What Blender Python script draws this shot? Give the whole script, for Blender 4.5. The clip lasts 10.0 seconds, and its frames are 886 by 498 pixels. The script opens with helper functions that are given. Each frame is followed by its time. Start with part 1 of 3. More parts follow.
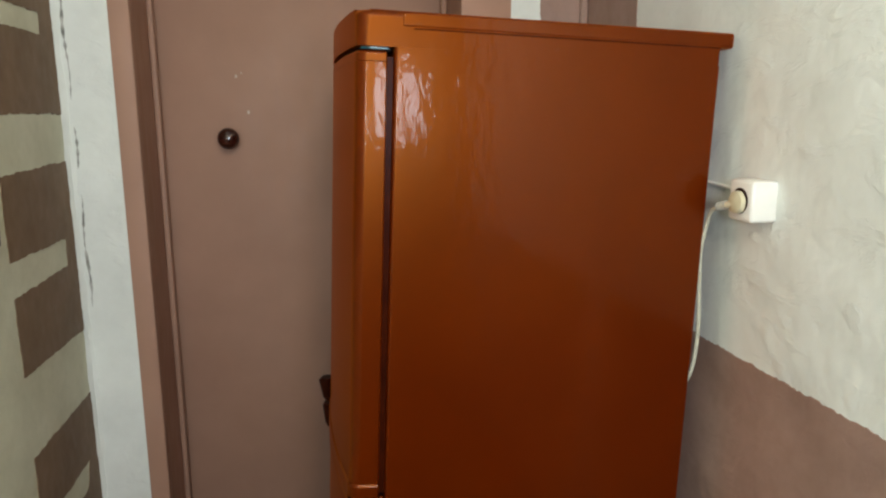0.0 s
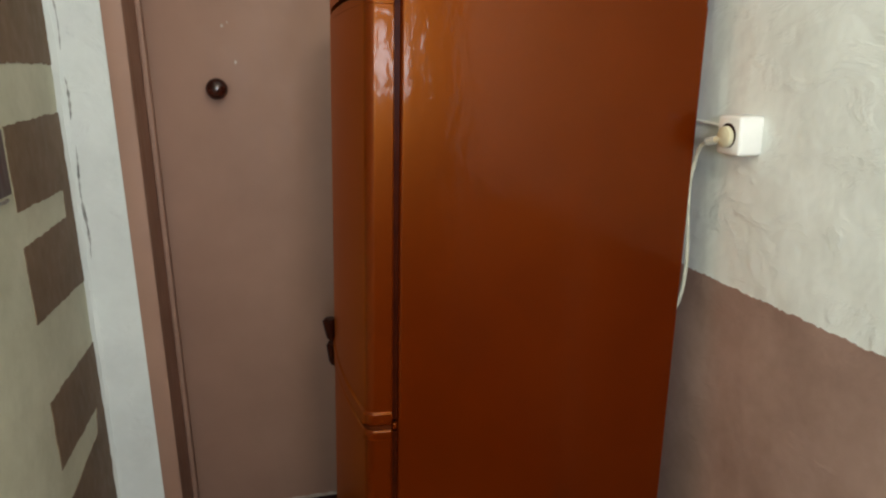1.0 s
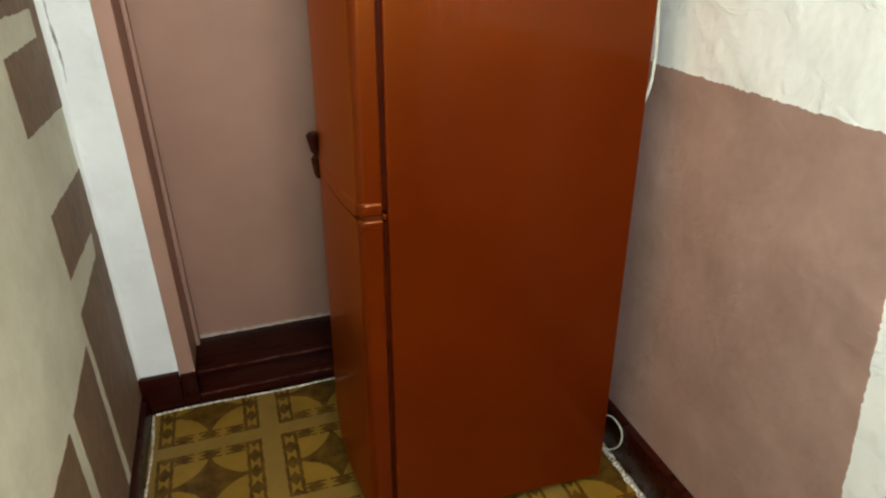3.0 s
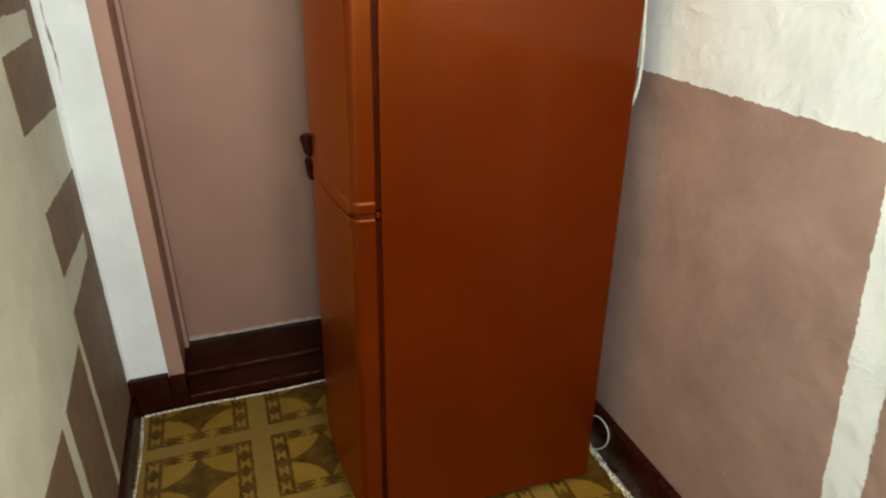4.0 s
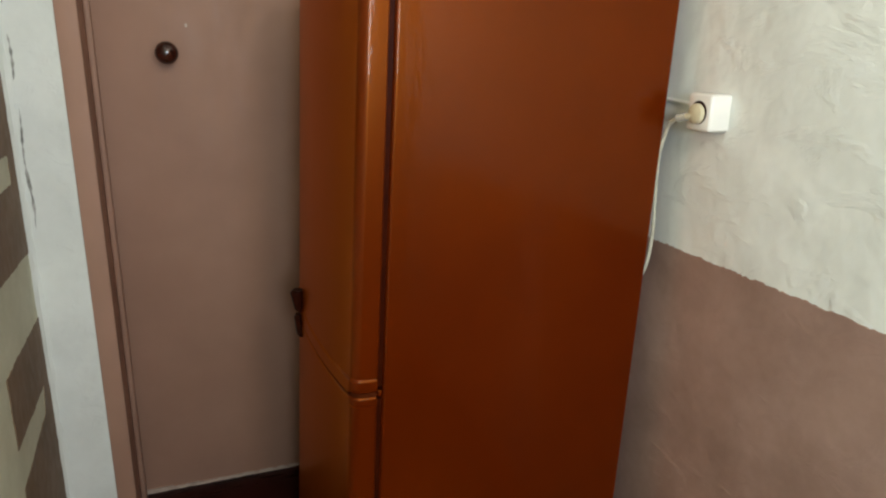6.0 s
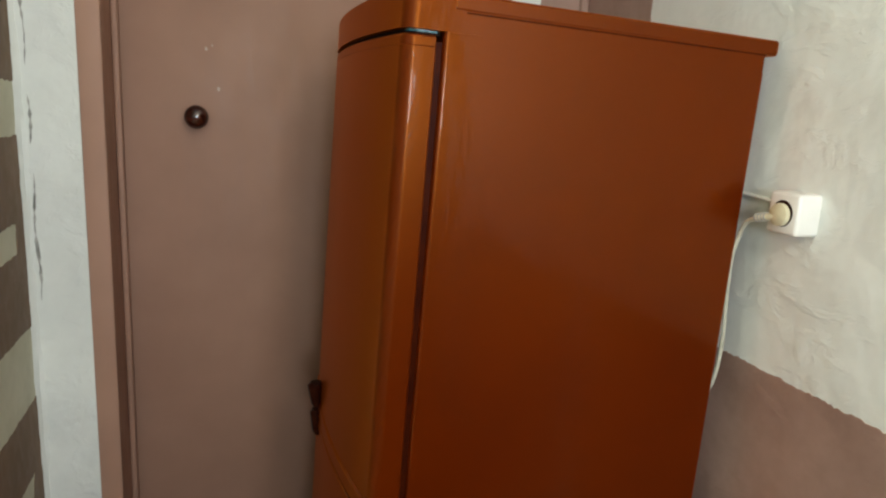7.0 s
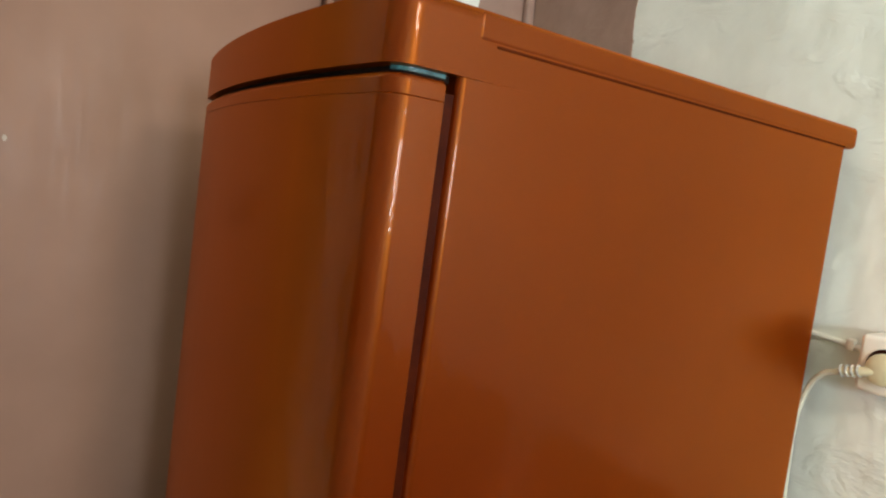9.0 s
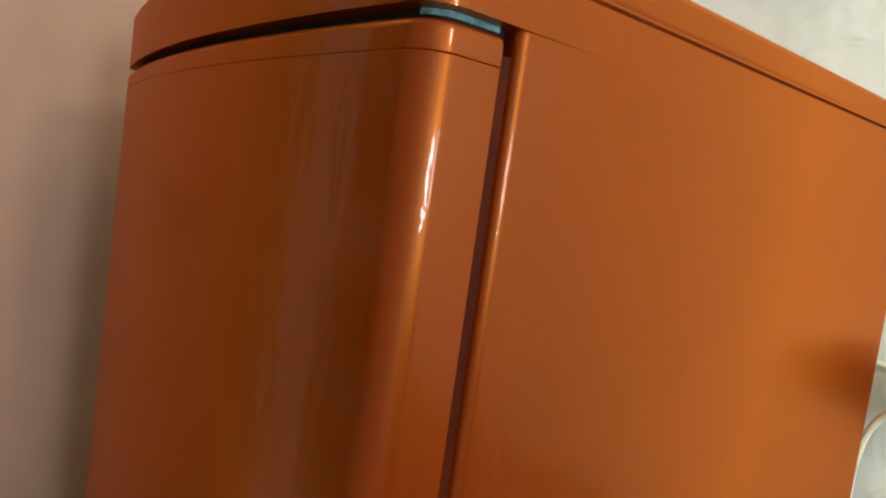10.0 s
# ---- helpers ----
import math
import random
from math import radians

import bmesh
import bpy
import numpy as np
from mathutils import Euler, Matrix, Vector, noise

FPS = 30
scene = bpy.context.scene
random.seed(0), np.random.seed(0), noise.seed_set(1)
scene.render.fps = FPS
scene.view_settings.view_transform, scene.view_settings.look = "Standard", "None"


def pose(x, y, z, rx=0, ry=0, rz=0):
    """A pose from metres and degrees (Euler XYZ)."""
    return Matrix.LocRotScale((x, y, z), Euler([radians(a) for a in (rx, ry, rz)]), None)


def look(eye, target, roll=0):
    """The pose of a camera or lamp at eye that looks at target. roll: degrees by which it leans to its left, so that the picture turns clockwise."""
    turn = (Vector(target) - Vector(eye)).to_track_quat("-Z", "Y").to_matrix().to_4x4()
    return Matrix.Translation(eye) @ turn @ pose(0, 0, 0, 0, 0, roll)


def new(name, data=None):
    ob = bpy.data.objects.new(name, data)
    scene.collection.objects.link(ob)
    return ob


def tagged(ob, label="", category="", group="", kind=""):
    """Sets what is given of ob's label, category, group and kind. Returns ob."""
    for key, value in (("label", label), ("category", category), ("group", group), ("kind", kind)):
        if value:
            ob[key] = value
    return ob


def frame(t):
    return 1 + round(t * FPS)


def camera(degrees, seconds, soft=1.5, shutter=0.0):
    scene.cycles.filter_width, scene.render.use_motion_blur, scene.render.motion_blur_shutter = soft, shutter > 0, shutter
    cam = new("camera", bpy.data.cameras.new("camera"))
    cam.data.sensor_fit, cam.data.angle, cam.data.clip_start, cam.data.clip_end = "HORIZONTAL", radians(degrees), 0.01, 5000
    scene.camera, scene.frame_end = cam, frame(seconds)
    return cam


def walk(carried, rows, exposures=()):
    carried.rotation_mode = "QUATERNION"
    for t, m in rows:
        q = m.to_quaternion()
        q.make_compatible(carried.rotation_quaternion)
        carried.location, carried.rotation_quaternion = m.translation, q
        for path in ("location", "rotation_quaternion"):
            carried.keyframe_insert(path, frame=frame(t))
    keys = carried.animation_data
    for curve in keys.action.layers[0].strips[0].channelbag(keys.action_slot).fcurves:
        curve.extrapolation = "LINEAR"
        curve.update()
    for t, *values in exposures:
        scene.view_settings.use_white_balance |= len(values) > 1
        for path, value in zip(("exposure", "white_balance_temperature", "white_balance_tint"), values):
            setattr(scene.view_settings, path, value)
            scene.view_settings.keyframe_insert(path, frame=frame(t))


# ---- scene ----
cam = camera(65.6, 10.0, soft=2.2)
PATH = [
    (0, (-0.073, -1.057, 1.486), (0.305, 0.869, 1.101), -0.1),
    (0.3, (-0.098, -1.081, 1.494), (0.261, 0.85, 1.118), -0.1),
    (0.5, (-0.109, -1.083, 1.487), (0.31, 0.83, 1.084), -0.2),
    (1, (-0.154, -1.102, 1.464), (0.312, 0.776, 0.959), -0.8),
    (1.3, (-0.178, -1.123, 1.459), (0.287, 0.687, 0.747), -1.1),
    (1.5, (-0.188, -1.137, 1.456), (0.292, 0.674, 0.755), -1.5),
    (1.8, (-0.194, -1.152, 1.447), (0.322, 0.622, 0.682), -2.0),
    (2, (-0.198, -1.163, 1.438), (0.287, 0.616, 0.663), -2.8),
    (2.2, (-0.208, -1.178, 1.430), (0.262, 0.592, 0.691), -2.8),
    (2.5, (-0.222, -1.201, 1.417), (0.276, 0.543, 0.575), -2.7),
    (2.7, (-0.218, -1.204, 1.387), (0.284, 0.529, 0.524), -2.1),
    (3.8, (-0.235, -1.227, 1.349), (0.321, 0.48, 0.466), -2.0),
    (4, (-0.243, -1.235, 1.352), (0.317, 0.491, 0.511), -1.1),
    (4.5, (-0.252, -1.208, 1.391), (0.281, 0.528, 0.553), -0.1),
    (5, (-0.258, -1.177, 1.414), (0.28, 0.582, 0.627), 1.7),
    (5.5, (-0.268, -1.12, 1.45), (0.375, 0.68, 0.864), 0.7),
    (5.8, (-0.282, -1.102, 1.453), (0.378, 0.696, 0.878), 0.8),
    (6, (-0.286, -1.084, 1.455), (0.417, 0.701, 0.887), 1.3),
    (6.2, (-0.27, -1.051, 1.468), (0.4, 0.755, 0.93), 0.9),
    (7.3, (-0.238, -0.861, 1.496), (0.408, 0.996, 1.129), 4.1),
    (7.5, (-0.25, -0.813, 1.502), (0.464, 1.026, 1.175), 4.3),
    (8, (-0.27, -0.673, 1.528), (0.708, 1.045, 1.228), 2.6),
    (8.2, (-0.265, -0.615, 1.516), (0.764, 1.065, 1.173), 3.4),
    (8.5, (-0.25, -0.533, 1.495), (0.851, 1.11, 1.196), 4.9),
    (9, (-0.226, -0.426, 1.512), (0.85, 1.245, 1.294), 6.1),
    (9.5, (-0.187, -0.349, 1.509), (0.915, 1.303, 1.27), 6.6),
    (9.6, (-0.186, -0.327, 1.510), (0.973, 1.284, 1.272), 6.6),
    (10, (-0.181, -0.24, 1.512), (1.052, 1.318, 1.282), 6.8),
]
EXPOSURE = ((0.0, -0.96), (1.0, -1.06), (1.3, -1.25), (1.5, -0.86), (2.0, -0.66), (2.5, -0.42), (4.0, -0.38), (4.5, -0.32), (5.0, -0.34), (5.5, -0.80), (6.0, -1.00), (7.5, -0.98), (8.5, -0.78), (9.0, -0.62), (9.5, -0.50), (10.0, -0.30))
walk(cam, [(t, look(eye, target, roll)) for t, eye, target, roll in PATH], EXPOSURE)

# ---- light ----
world = bpy.data.worlds.new("sky")
scene.world = world
world.use_nodes = True
wn = world.node_tree.nodes
sky = wn.new("ShaderNodeTexSky")
sky.sky_type = "NISHITA"
sky.sun_disc = False
sky.sun_elevation, sky.sun_rotation = radians(35), radians(150)
world.node_tree.links.new(sky.outputs[0], wn["Background"].inputs[0])
wn["Background"].inputs[1].default_value = 0.1

LAMP = (0.04, -1.45, 2.08)
bulb_light = bpy.data.lights.new("bulb_light", "POINT")
bulb_light.energy, bulb_light.color, bulb_light.shadow_soft_size = 61, (1.0, 0.92, 0.79), 0.10
new("bulb_light", bulb_light).location = LAMP
for x, wide, high, power in ((-0.30, 0.22, 0.28, 33), (0.20, 0.18, 0.28, 14)):
    day = bpy.data.lights.new("window_light", "AREA")
    day.shape, day.size, day.size_y, day.energy, day.color = "RECTANGLE", wide, high, power, (0.73, 0.88, 1.0)
    new("window_light", day).matrix_world = look((x, -2.03, 1.60), (x, 0.0, 1.50))


# ---- materials ----
def tree(name, rough=0.5, metal=0.0, spec=0.5, coat=0.0):
    m = bpy.data.materials.new(name)
    m.use_nodes = True
    b = m.node_tree.nodes["Principled BSDF"]
    b.inputs["Roughness"].default_value = rough
    b.inputs["Metallic"].default_value = metal
    b.inputs["Specular IOR Level"].default_value = spec
    b.inputs["Coat Weight"].default_value = coat
    b.inputs["Coat Roughness"].default_value = 0.12
    return m, m.node_tree.nodes, m.node_tree.links, b


def position(n, l, scale=(1, 1, 1)):
    geo, mp = n.new("ShaderNodeNewGeometry"), n.new("ShaderNodeMapping")
    mp.inputs["Scale"].default_value = scale
    l.new(geo.outputs["Position"], mp.inputs[0])
    return mp.outputs[0]


def local(n, l, scale=(1, 1, 1)):
    co, mp = n.new("ShaderNodeTexCoord"), n.new("ShaderNodeMapping")
    mp.inputs["Scale"].default_value = scale
    mp.inputs["Location"].default_value = (3.371, 2.213, 1.117)
    l.new(co.outputs["Object"], mp.inputs[0])
    return mp.outputs[0]


def noisy(n, l, vec, scale, detail=4.0, rough=0.55, distortion=0.0):
    t = n.new("ShaderNodeTexNoise")
    t.inputs["Scale"].default_value = scale
    t.inputs["Detail"].default_value = detail
    t.inputs["Roughness"].default_value = rough
    t.inputs["Distortion"].default_value = distortion
    l.new(vec, t.inputs["Vector"])
    return t.outputs[0]


def ramp(n, l, fac, stops):
    r = n.new("ShaderNodeValToRGB")
    while len(r.color_ramp.elements) < len(stops):
        r.color_ramp.elements.new(0.5)
    for e, (p, c) in zip(r.color_ramp.elements, stops):
        e.position, e.color = p, (*c, 1)
    l.new(fac, r.inputs[0])
    return r.outputs[0]


def maths(n, l, op, a, b=0.0, c=None):
    m = n.new("ShaderNodeMath")
    m.operation = op
    for i, v in enumerate((a, b, c)):
        if v is None:
            continue
        if isinstance(v, (int, float)):
            m.inputs[i].default_value = v
        else:
            l.new(v, m.inputs[i])
    return m.outputs[0]


def mixed(n, l, fac, a, b, kind="MIX"):
    m = n.new("ShaderNodeMix")
    m.data_type, m.blend_type = "RGBA", kind
    for i, v in ((0, fac), (6, a), (7, b)):
        if isinstance(v, (int, float)):
            m.inputs[i].default_value = v
        elif isinstance(v, tuple):
            m.inputs[i].default_value = (*v, 1)
        else:
            l.new(v, m.inputs[i])
    return m.outputs[2]


def bumped(n, l, b, height, strength, distance=0.01, below=None):
    bp = n.new("ShaderNodeBump")
    bp.inputs["Strength"].default_value, bp.inputs["Distance"].default_value = strength, distance
    l.new(height, bp.inputs["Height"])
    if below is not None:
        l.new(below, bp.inputs["Normal"])
    l.new(bp.outputs[0], b.inputs["Normal"])
    return bp.outputs[0]


def plaster(name, low, high, rough=0.75, relief=0.8, streak=False):
    """Brushed wall paint over lumpy plaster."""
    m, n, l, b = tree(name, rough, spec=0.3)
    p = position(n, l)
    cloud = noisy(n, l, p, 6.5, 5, 0.6)
    grain = noisy(n, l, position(n, l, (1, 1, 0.35)) if streak else p, 38, 5, 0.6)
    tone = mixed(n, l, 0.12 if streak else 0.2, cloud, grain)
    l.new(ramp(n, l, tone, ((0.32, low), (0.66, high))), b.inputs["Base Color"])
    lumps = noisy(n, l, p, 8, 3, 0.5)
    dabs = noisy(n, l, position(n, l, (1, 1, 0.7)), 34, 4, 0.55, 0.3)
    ridge = ramp(n, l, noisy(n, l, position(n, l, (1, 0.6, 1.2)), 13, 5, 0.6, 0.5), ((0.52, (0, 0, 0)), (0.66, (1, 1, 1))))
    first = bumped(n, l, b, lumps, relief, 0.012)
    second = bumped(n, l, b, ridge, relief * 0.5, 0.0030, first)
    bumped(n, l, b, dabs, relief * 0.45, 0.002, second)
    l.new(ramp(n, l, dabs, ((0.3, (rough - 0.12,) * 3), (0.7, (rough + 0.1,) * 3))), b.inputs["Roughness"])
    return m


WHITE = plaster("whitewash", (0.68, 0.70, 0.66), (0.77, 0.79, 0.75))
CREAM = plaster("cream_paint", (0.53, 0.52, 0.38), (0.67, 0.66, 0.51), relief=0.35)
PINK = plaster("pink_brown_paint", (0.270, 0.172, 0.136), (0.372, 0.247, 0.202), 0.5, 0.5)
UMBER = plaster("umber_paint", (0.165, 0.105, 0.060), (0.215, 0.139, 0.084), 0.65, 0.1)
PLAIN = plaster("ceiling_paint", (0.74, 0.73, 0.70), (0.80, 0.79, 0.76), relief=0.2)


def enamel(name, low, high, rough=0.3, coat=0.3, wave=0.25, vec="local", spec=0.5, way=(1, 1, 0.12)):
    """Glossy brushed-on oil paint with vertical brush marks."""
    m, n, l, b = tree(name, rough, spec=0.5, coat=coat)
    p = local(n, l) if vec == "local" else position(n, l)
    ps = local(n, l, way) if vec == "local" else position(n, l, way)
    marks = noisy(n, l, ps, 70, 4, 0.6)
    cloud = noisy(n, l, p, 4.5, 4)
    tone = mixed(n, l, 0.15, cloud, marks)
    col = ramp(n, l, tone, ((0.3, low), (0.7, high)))
    l.new(col, b.inputs["Base Color"])
    l.new(ramp(n, l, marks, ((0.3, (rough * 0.75,) * 3), (0.7, (rough * 1.3,) * 3))), b.inputs["Roughness"])
    b.inputs["Specular IOR Level"].default_value = spec
    slow = noisy(n, l, local(n, l, (1, 1, 0.4)) if vec == "local" else p, 9, 2)
    first = bumped(n, l, b, slow, wave, 0.008)
    bumped(n, l, b, marks, wave, 0.0022, first)
    return m




def varnished():
    """Red-brown oil paint under a thick amber varnish that mirrors the walls softly and the window sharply."""
    m, n, l, b = tree("red_brown_enamel", 0.35, spec=0.02, coat=0.20)
    p = local(n, l)
    cloud = noisy(n, l, p, 4.5, 4)
    marks = noisy(n, l, local(n, l, (1, 1, 0.3)), 30, 3, 0.5)
    tone = mixed(n, l, 0.12, cloud, marks)
    l.new(ramp(n, l, tone, ((0.3, (0.062, 0.0054, 0.0002)), (0.7, (0.081, 0.0085, 0.0003)))), b.inputs["Base Color"])
    b.inputs["Coat Roughness"].default_value = 0.075
    soft, ripple = n.new("ShaderNodeBump"), n.new("ShaderNodeBump")
    soft.inputs["Strength"].default_value, soft.inputs["Distance"].default_value = 0.15, 0.006
    l.new(noisy(n, l, local(n, l, (1, 1, 0.4)), 8, 2), soft.inputs["Height"])
    ripple.inputs["Strength"].default_value, ripple.inputs["Distance"].default_value = 0.42, 0.0022
    l.new(noisy(n, l, local(n, l, (1, 1, 0.45)), 50, 3, 0.5, 0.4), ripple.inputs["Height"])
    l.new(soft.outputs[0], ripple.inputs["Normal"])
    l.new(soft.outputs[0], b.inputs["Normal"])
    l.new(ripple.outputs[0], b.inputs["Coat Normal"])
    amber, blend, edge = n.new("ShaderNodeBsdfAnisotropic"), n.new("ShaderNodeMixShader"), n.new("ShaderNodeFresnel")
    amber.inputs["Color"].default_value = (0.95, 0.275, 0.018, 1)
    amber.inputs["Roughness"].default_value = 0.34
    l.new(soft.outputs[0], amber.inputs["Normal"])
    edge.inputs["IOR"].default_value = 1.45
    l.new(maths(n, l, "MINIMUM", maths(n, l, "MULTIPLY_ADD", edge.outputs[0], 4.6, -0.10), 0.42), blend.inputs[0])
    l.new(b.outputs[0], blend.inputs[1])
    l.new(amber.outputs[0], blend.inputs[2])
    l.new(blend.outputs[0], n["Material Output"].inputs["Surface"])
    return m


FRIDGE = varnished()
DOOR = enamel("pink_brown_enamel", (0.355, 0.203, 0.143), (0.412, 0.240, 0.172), 0.55, 0.0, 0.08, "world", spec=0.25)
MAROON = enamel("dark_maroon_enamel", (0.018, 0.0026, 0.0014), (0.028, 0.0042, 0.0020), 0.3, 0.0, 0.05, "world", spec=0.12, way=(0.08, 0.6, 1))
RACK = enamel("dark_red_wood", (0.040, 0.008, 0.005), (0.070, 0.014, 0.008), 0.4, 0.0, 0.3, spec=0.2)


def simple(name, low, high, rough=0.5, metal=0.0, scale=30, relief=0.1, coat=0.0, spec=0.5):
    m, n, l, b = tree(name, rough, metal, spec, coat)
    p = position(n, l)
    t = noisy(n, l, p, scale, 4)
    l.new(ramp(n, l, t, ((0.35, low), (0.65, high))), b.inputs["Base Color"])
    bumped(n, l, b, t, relief, 0.002)
    return m


KNOB = simple("dark_brown_lacquer", (0.030, 0.007, 0.004), (0.050, 0.011, 0.006), 0.16, 0, 40, 0.03, 0.4)
HANDLE = simple("dark_brown_plastic", (0.016, 0.0026, 0.001), (0.034, 0.006, 0.0022), 0.3, 0, 60, 0.15, spec=0.1)
GAP = simple("black_rubber", (0.006, 0.003, 0.002), (0.012, 0.006, 0.004), 0.8, spec=0.05)
SEAM = simple("painted_rubber", (0.022, 0.003, 0.001), (0.036, 0.005, 0.001), 0.3, spec=0.05)
# dark brown that stands for the shade in the fridge's groove and joint
GAP_SHADE = simple("groove_shade_brown", (0.045, 0.0080, 0.0022), (0.062, 0.0120, 0.0032), 0.7, spec=0.0)
TEAL = simple("old_teal_enamel", (0.008, 0.030, 0.034), (0.05, 0.17, 0.19), 0.25, 0, 130, 0.4)
PLASTIC = simple("white_plastic", (0.78, 0.77, 0.72), (0.83, 0.82, 0.78), 0.35, 0, 20, 0.03)
OLD_PLASTIC = simple("yellowed_plastic", (0.55, 0.50, 0.33), (0.64, 0.59, 0.42), 0.4, 0, 40, 0.05)
CORD = simple("cream_cable", (0.40, 0.39, 0.31), (0.50, 0.49, 0.40), 0.45, 0, 60, 0.05)
FRAY = simple("frayed_edge", (0.10, 0.07, 0.04), (0.85, 0.80, 0.66), 0.9, 0, 170, 0.6)
CHIP = simple("bare_primer", (0.40, 0.30, 0.24), (0.54, 0.44, 0.36), 0.7)
GREY = simple("mottled_grey", (0.16, 0.16, 0.14), (0.46, 0.45, 0.41), 0.9, 0, 45, 0.4)
WORN_GLINT = simple("worn_maroon_glint", (0.050, 0.010, 0.006), (0.130, 0.050, 0.036), 0.5, 0, 45, 0.1, spec=0.2)
STEEL = simple("worn_steel", (0.30, 0.28, 0.25), (0.45, 0.43, 0.40), 0.4, 0.8, 80, 0.1)
glow_m, glow_n, glow_l, glow_b = tree("bulb_glass", 0.3)
glow_b.inputs["Emission Color"].default_value = (1.0, 0.86, 0.66, 1)
glow_b.inputs["Emission Strength"].default_value = 6.0


def linoleum():
    """Printed sheet: light bands between squares with dark lattice borders round a four-pointed star."""
    m, n, l, b = tree("printed_linoleum", 0.35, spec=0.13)
    geo, sep = n.new("ShaderNodeNewGeometry"), n.new("ShaderNodeSeparateXYZ")
    l.new(geo.outputs["Position"], sep.inputs[0])
    wob = noisy(n, l, geo.outputs["Position"], 60, 2)
    off = maths(n, l, "MULTIPLY_ADD", wob, 0.010, -0.005)

    def cell(out, centre, pitch):
        v = maths(n, l, "DIVIDE", maths(n, l, "SUBTRACT", maths(n, l, "ADD", out, off), centre), pitch)
        return maths(n, l, "SUBTRACT", maths(n, l, "FRACT", maths(n, l, "ADD", v, 10.0)), 0.5)

    u, v = cell(sep.outputs[0], -0.268, 0.345), cell(sep.outputs[1], 0.497, 0.312)
    au, av = maths(n, l, "ABSOLUTE", u), maths(n, l, "ABSOLUTE", v)

    def within(val, lo, hi):
        return maths(n, l, "MULTIPLY", maths(n, l, "GREATER_THAN", val, lo), maths(n, l, "LESS_THAN", val, hi))

    inner = maths(n, l, "MULTIPLY", maths(n, l, "LESS_THAN", au, 0.42), maths(n, l, "LESS_THAN", av, 0.42))
    star = maths(n, l, "LESS_THAN", maths(n, l, "ADD", maths(n, l, "POWER", au, 0.55), maths(n, l, "POWER", av, 0.55)), 0.62)
    # upright lattice: a chain of tall lozenges between two lines, closed at its ends
    saw = maths(n, l, "ABSOLUTE", maths(n, l, "SUBTRACT", maths(n, l, "FRACT", maths(n, l, "MULTIPLY_ADD", v, 4.8, 10.5)), 0.5))
    mid = maths(n, l, "ABSOLUTE", maths(n, l, "SUBTRACT", au, 0.355))
    loz = maths(n, l, "LESS_THAN", maths(n, l, "ADD", maths(n, l, "MULTIPLY", mid, 7.5), saw), 0.43)
    rails = maths(n, l, "MAXIMUM", within(mid, 0.038, 0.067), within(av, 0.375, 0.42))
    upright = maths(n, l, "MULTIPLY", within(au, 0.285, 0.42), maths(n, l, "MAXIMUM", loz, rails))
    # level lattice: flat lozenges between two broken lines
    saw2 = maths(n, l, "ABSOLUTE", maths(n, l, "SUBTRACT", maths(n, l, "FRACT", maths(n, l, "MULTIPLY_ADD", u, 4.6, 10.5)), 0.5))
    mid2 = maths(n, l, "ABSOLUTE", maths(n, l, "SUBTRACT", av, 0.36))
    loz2 = maths(n, l, "LESS_THAN", maths(n, l, "ADD", maths(n, l, "MULTIPLY", mid2, 7.0), saw2), 0.40)
    dashes = maths(n, l, "MULTIPLY", within(mid2, 0.036, 0.058), maths(n, l, "LESS_THAN", saw2, 0.42))
    level = maths(n, l, "MULTIPLY", maths(n, l, "MAXIMUM", loz2, dashes), maths(n, l, "LESS_THAN", au, 0.285))
    dark = maths(n, l, "MULTIPLY", inner, maths(n, l, "MAXIMUM", star, maths(n, l, "MAXIMUM", upright, level)))
    fade = noisy(n, l, geo.outputs["Position"], 26, 5, 0.6)
    shade = maths(n, l, "MULTIPLY", dark, maths(n, l, "MULTIPLY_ADD", fade, 1.1, 0.28))
    field = mixed(n, l, inner, (0.222, 0.136, 0.028), (0.236, 0.136, 0.018))
    worn = mixed(n, l, 0.5, field, ramp(n, l, noisy(n, l, geo.outputs["Position"], 9, 5), ((0.3, (0.5, 0.5, 0.5)), (0.7, (1, 1, 1)))), "MULTIPLY")
    l.new(mixed(n, l, shade, worn, (0.050, 0.022, 0.003)), b.inputs["Base Color"])
    l.new(ramp(n, l, fade, ((0.3, (0.28,) * 3), (0.7, (0.5,) * 3))), b.inputs["Roughness"])
    bumped(n, l, b, noisy(n, l, geo.outputs["Position"], 14, 3), 0.25, 0.01)
    return m


LINO = linoleum()


# ---- mesh helpers ----
def mesh_of(name, bm, material, smooth=True):
    bmesh.ops.recalc_face_normals(bm, faces=bm.faces)
    me = bpy.data.meshes.new(name)
    bm.to_mesh(me)
    bm.free()
    me.materials.append(material)
    if smooth:
        for p in me.polygons:
            p.use_smooth = True
        me.set_sharp_from_angle(angle=radians(35))
    return me


def part(name, bm, material, parent, label="", smooth=True):
    ob = new(name, mesh_of(name, bm, material, smooth))
    if material.name.startswith("red_brown"):
        ob.modifiers.new("flat_faces", "WEIGHTED_NORMAL").keep_sharp = True
    ob.parent = parent
    return tagged(ob, label)


def thing(name, label, category, at=(0, 0, 0), turn=None, kind=""):
    ob = new(name)
    ob.empty_display_size = 0.05
    ob.matrix_world = Matrix.Translation(at) @ (turn or Matrix())
    return tagged(ob, label, category, kind=kind)


def structure(name, bm, material, label, category, smooth=True):
    return tagged(new(name, mesh_of(name, bm, material, smooth)), label, category, kind="structure")


